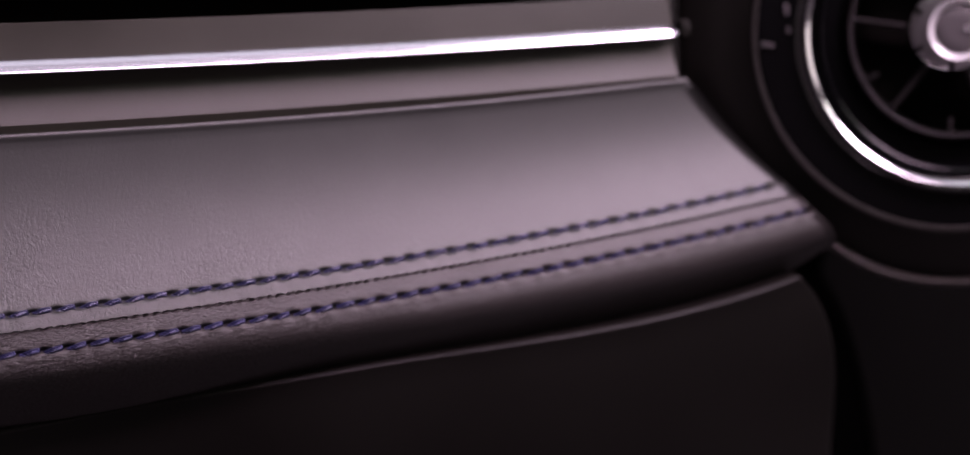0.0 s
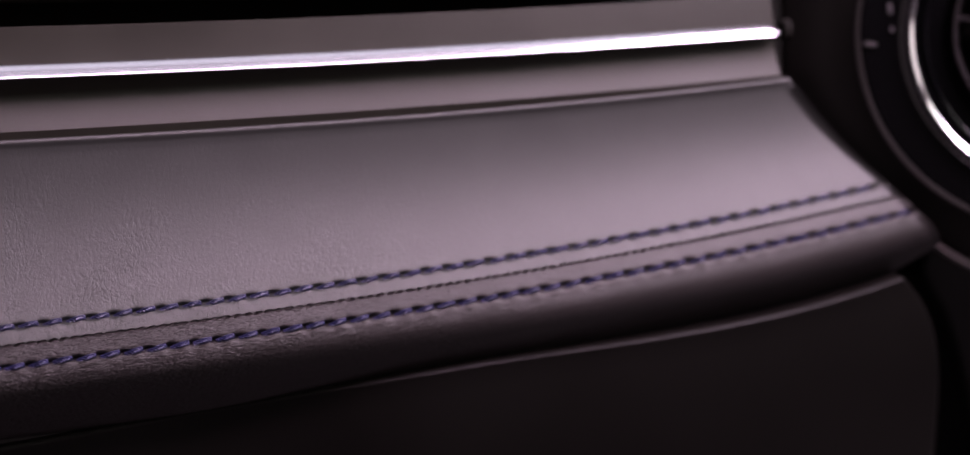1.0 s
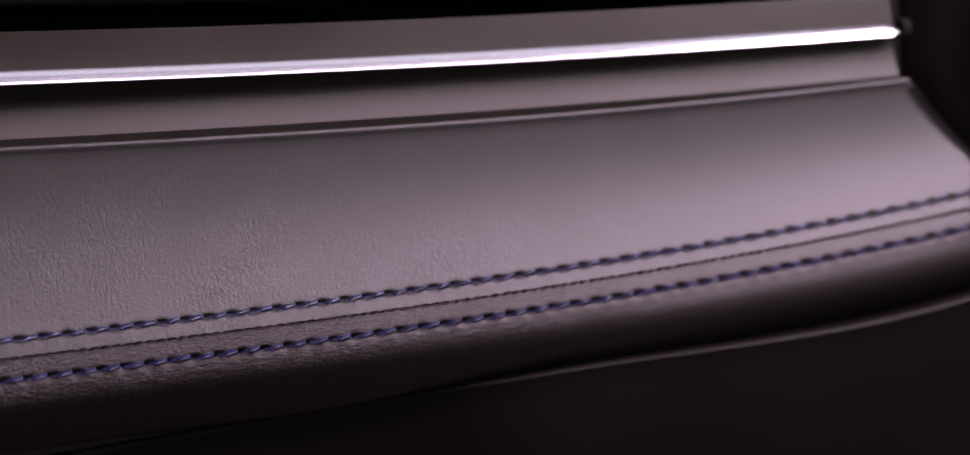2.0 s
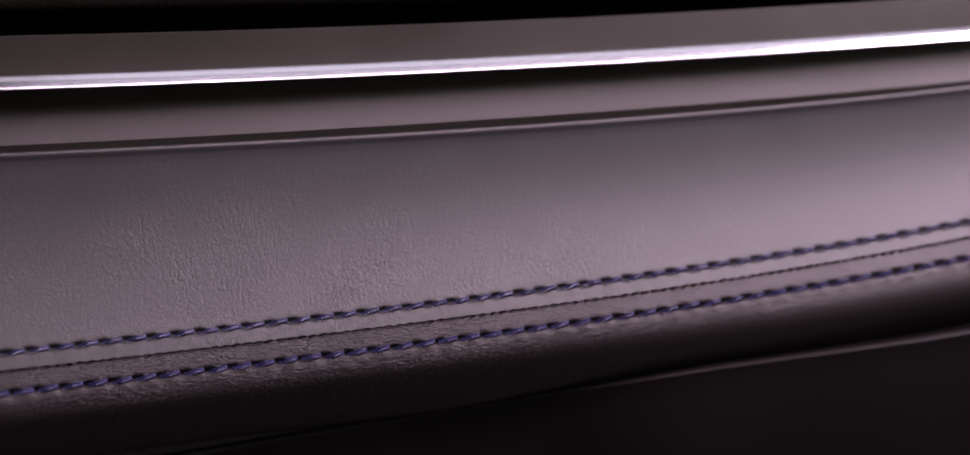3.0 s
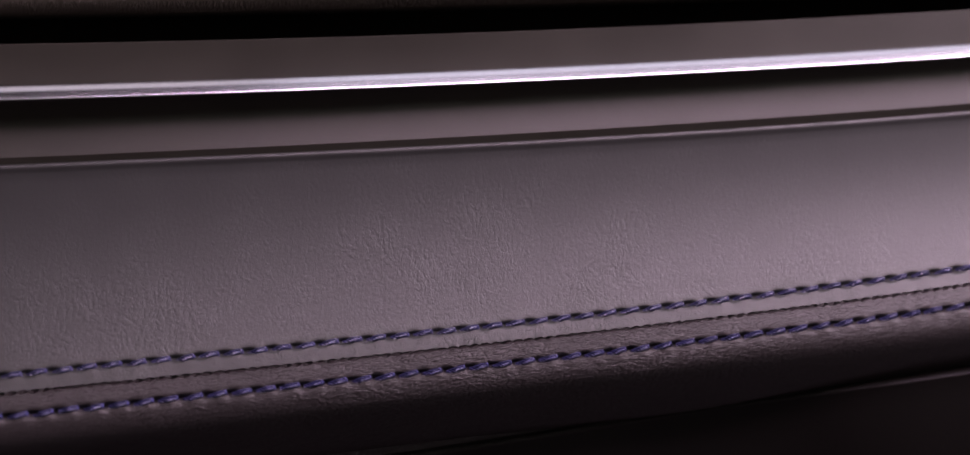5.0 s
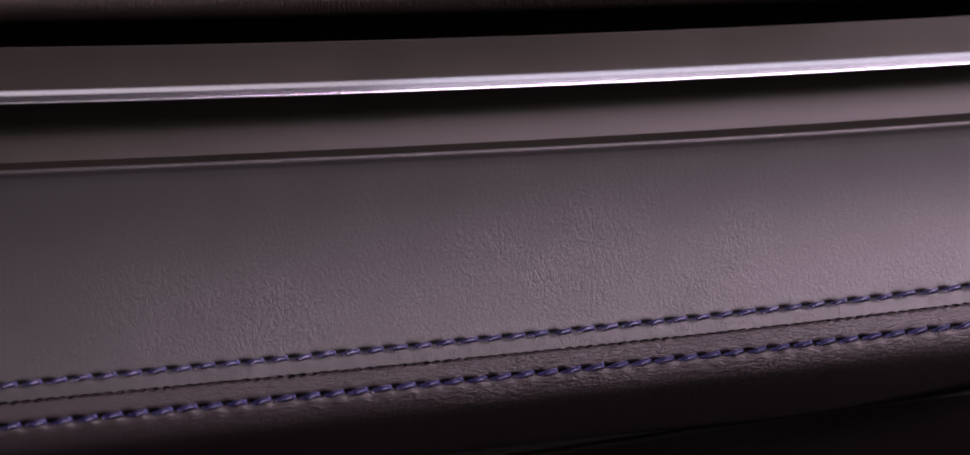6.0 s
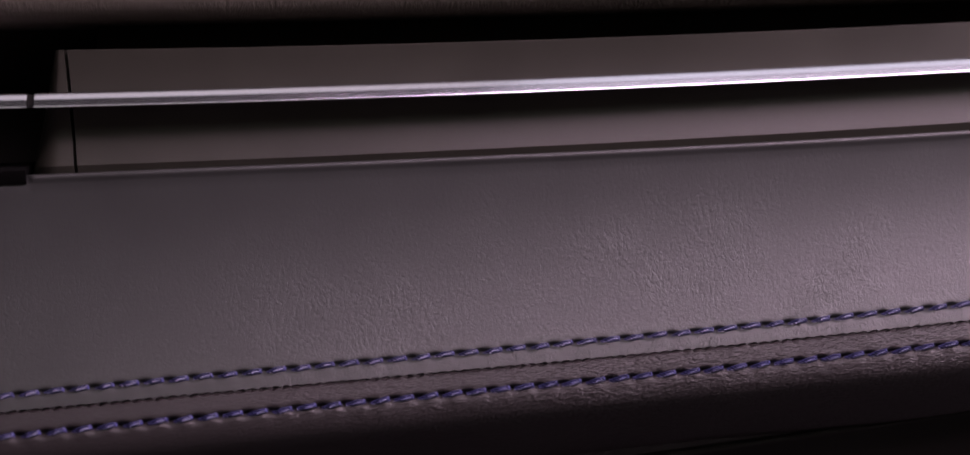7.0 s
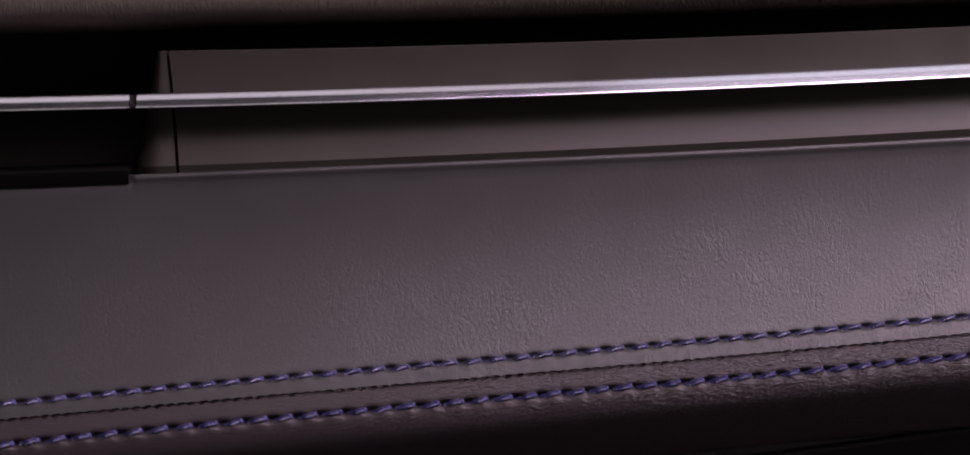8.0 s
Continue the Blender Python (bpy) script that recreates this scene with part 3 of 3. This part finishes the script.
def tab_mesh(wide, high):
    """A small moulded tab with a chamfered front."""
    x, y = wide / 2000, high / 2000
    back = [(-x, -y, 0), (x, -y, 0), (x, y, 0), (-x, y, 0)]
    front = [(a * 0.8, b * 0.7, 0.0009) for a, b, _ in back]
    sides = [(i, (i + 1) % 4, 4 + (i + 1) % 4, 4 + i) for i in range(4)]
    return mesh_of("tab", back + front, sides + [(3, 2, 1, 0), (4, 5, 6, 7)], False)


# Small grey tabs added where the recessed ring carries bright marks.
for x, y, wide, high, turn in ((-53.6, -1.5, 3.8, 1.3, -8), (-47.8, 8.6, 1.3, 3.6, 4), (-47.4, 2.6, 1.0, 1.9, 4)):
    part("bezel_tab", tab_mesh(wide, high), M_CAP, vent, "small grey tab added for a bright mark on the recessed ring").matrix_local = pose(x / 1000, y / 1000, -0.0042, 0, 0, turn)
for x, y, wide, high in ((2.0, 0.9, 2.6, 0.45), (2.0, -0.3, 2.6, 0.45), (0.9, 0.3, 0.45, 1.5)):
    part("cap_mark", tab_mesh(wide, high), M_HUB, hub, "raised light mark").matrix_local = pose(0.0030 + x / 1000, -0.0004 + y / 1000, 0.0001)

# ---- side vent at the other end of the trim ----
side_vent = thing("side_air_vent", "dark recessed side air vent crossed by a chrome bar", "air vent")


def cheek_edge(h):
    """Where the cheek rolls over into the dark recess: it leans away downwards."""
    return -63.2 - 0.235 * (21.2 - h)


def cheek_mesh(name, loop):
    """A short end piece of the trim beyond a narrow gap; its outer edge rolls back into the vent."""
    front = loop(-60.9)
    verts, faces, k = [], [], len(front)
    steps = [i / 9 for i in range(10)]
    for s in steps:
        for w, h in front:
            x0, x1 = -60.8 - 0.055 * (h - 5), cheek_edge(h) - 1.6
            e = max(0.0, (s - 0.35) / 0.65)
            back = 14.0 * (1 - math.sqrt(max(0.0, 1 - e * e))) + (24.0 if w < -3 else 0.0)
            verts.append(((x0 + (x1 - x0) * s) / 1000, -(w - back) / 1000, 0.80 + h / 1000))
    for i in range(len(steps) - 1):
        for j in range(k):
            a, b = i * k + j, i * k + (j + 1) % k
            faces.append((a, b, b + k, a + k))
    faces += [tuple(range(k)), tuple(range((len(steps) - 1) * k, len(steps) * k))]
    return mesh_of(name, verts, faces, True, 24)


part("upper_cheek", cheek_mesh("upper_cheek", upper_trim_loop), M_TRIM, side_vent, "satin grey-brown cheek of the vent")
part("lower_cheek", cheek_mesh("lower_cheek", lower_trim_loop), M_TRIM, side_vent, "satin grey-brown cheek of the vent")
# Added dark strip in place of the shade over the panel's upper left edge.
part("shade_strip", swept("shade_strip", lambda q: [(-20, -5.5), (3.6, -6.5), (4.0, -7.2), (3.6, -9.4), (3.1, -10.4), (-4, -10.6)], span(LEFT, -71.4, 5)), M_VOID, side_vent, "near-black strip standing in for shade below the vent")
part("back", box("back", (-0.175, 0.040, 0.77), (-0.045, 0.045, 0.87)), M_BLACK, side_vent)
part("chrome_bar", swept("chrome_bar", lambda q: chrome_loop(q, min(1, 0.7 + (-70.0 - q) / 0.5)), span(LEFT, -72.0, 4) + [-71.0, -70.5, -70.3, -70.15, -70.0], sharp=60), M_CHROME, side_vent, "polished chrome bar across the vent")
part("bar_joint", swept("bar_joint", lambda q: [(w * 0.7, chrome_mid(q) + (h - chrome_mid(q)) * 0.8) for w, h in chrome_loop(q)], [-70.2, -69.6, -68.8, -68.1]), M_BLACK, side_vent)

# ---- cabin shell ----
X0, X1, Y0, Y1 = -0.75, 1.45, -1.9, 0.45


def shell(name, a, b, label):
    me = box(name, a, b)
    me.materials.append(M_LINING)
    return tagged(new(name, me), label, "cabin shell", "", "structure")


shell("floor", (X0, Y0, -0.05), (X1, Y1, 0), "dark carpeted cabin floor")
shell("wall_west", (X0 - 0.05, Y0, -0.05), (X0, Y1, ROOF_Z), "dark lined cabin side")


def holed(name, label, category, point, outer, inner):
    """A slab with one opening: point(u, v, d) places it; outer and inner are (u0, v0, u1, v1)."""
    def ring(r):
        return ((r[0], r[1]), (r[2], r[1]), (r[2], r[3]), (r[0], r[3]))
    v = [point(u, w, d) for d in (0, 0.04) for u, w in ring(outer) + ring(inner)]
    f = [(o + a, o + (a + 1) % 4, o + 4 + (a + 1) % 4, o + 4 + a) for o in (0, 8) for a in range(4)]
    f += [(k + a, k + (a + 1) % 4, k + 8 + (a + 1) % 4, k + 8 + a) for k in (0, 4) for a in range(4)]
    me = mesh_of(name, v, f, False)
    me.materials.append(M_LINING)
    return tagged(new(name, me), label, category, "", "structure")


holed("wall_east", "dark lined cabin side with a window opening", "cabin shell", lambda u, v, d: (X1 + d, u, v),
      (Y0, -0.05, Y1, ROOF_Z), (-1.47, 0.66, -0.23, 1.36))
shell("wall_south", (X0, Y0 - 0.05, -0.05), (X1, Y0, ROOF_Z), "dark lined cabin rear")
shell("wall_north", (X0, Y1, -0.05), (X1, Y1 + 0.05, ROOF_Z), "dark cabin bulkhead")
# Unseen ceiling; its opening is added to let the roof lamps through.
holed("ceiling", "dark headlining with an opening added for the roof lamps", "ceiling", lambda u, v, d: (u, v, ROOF_Z + d),
      (X0, Y0, X1, Y1), (-0.51, -1.01, 1.42, 0.02))
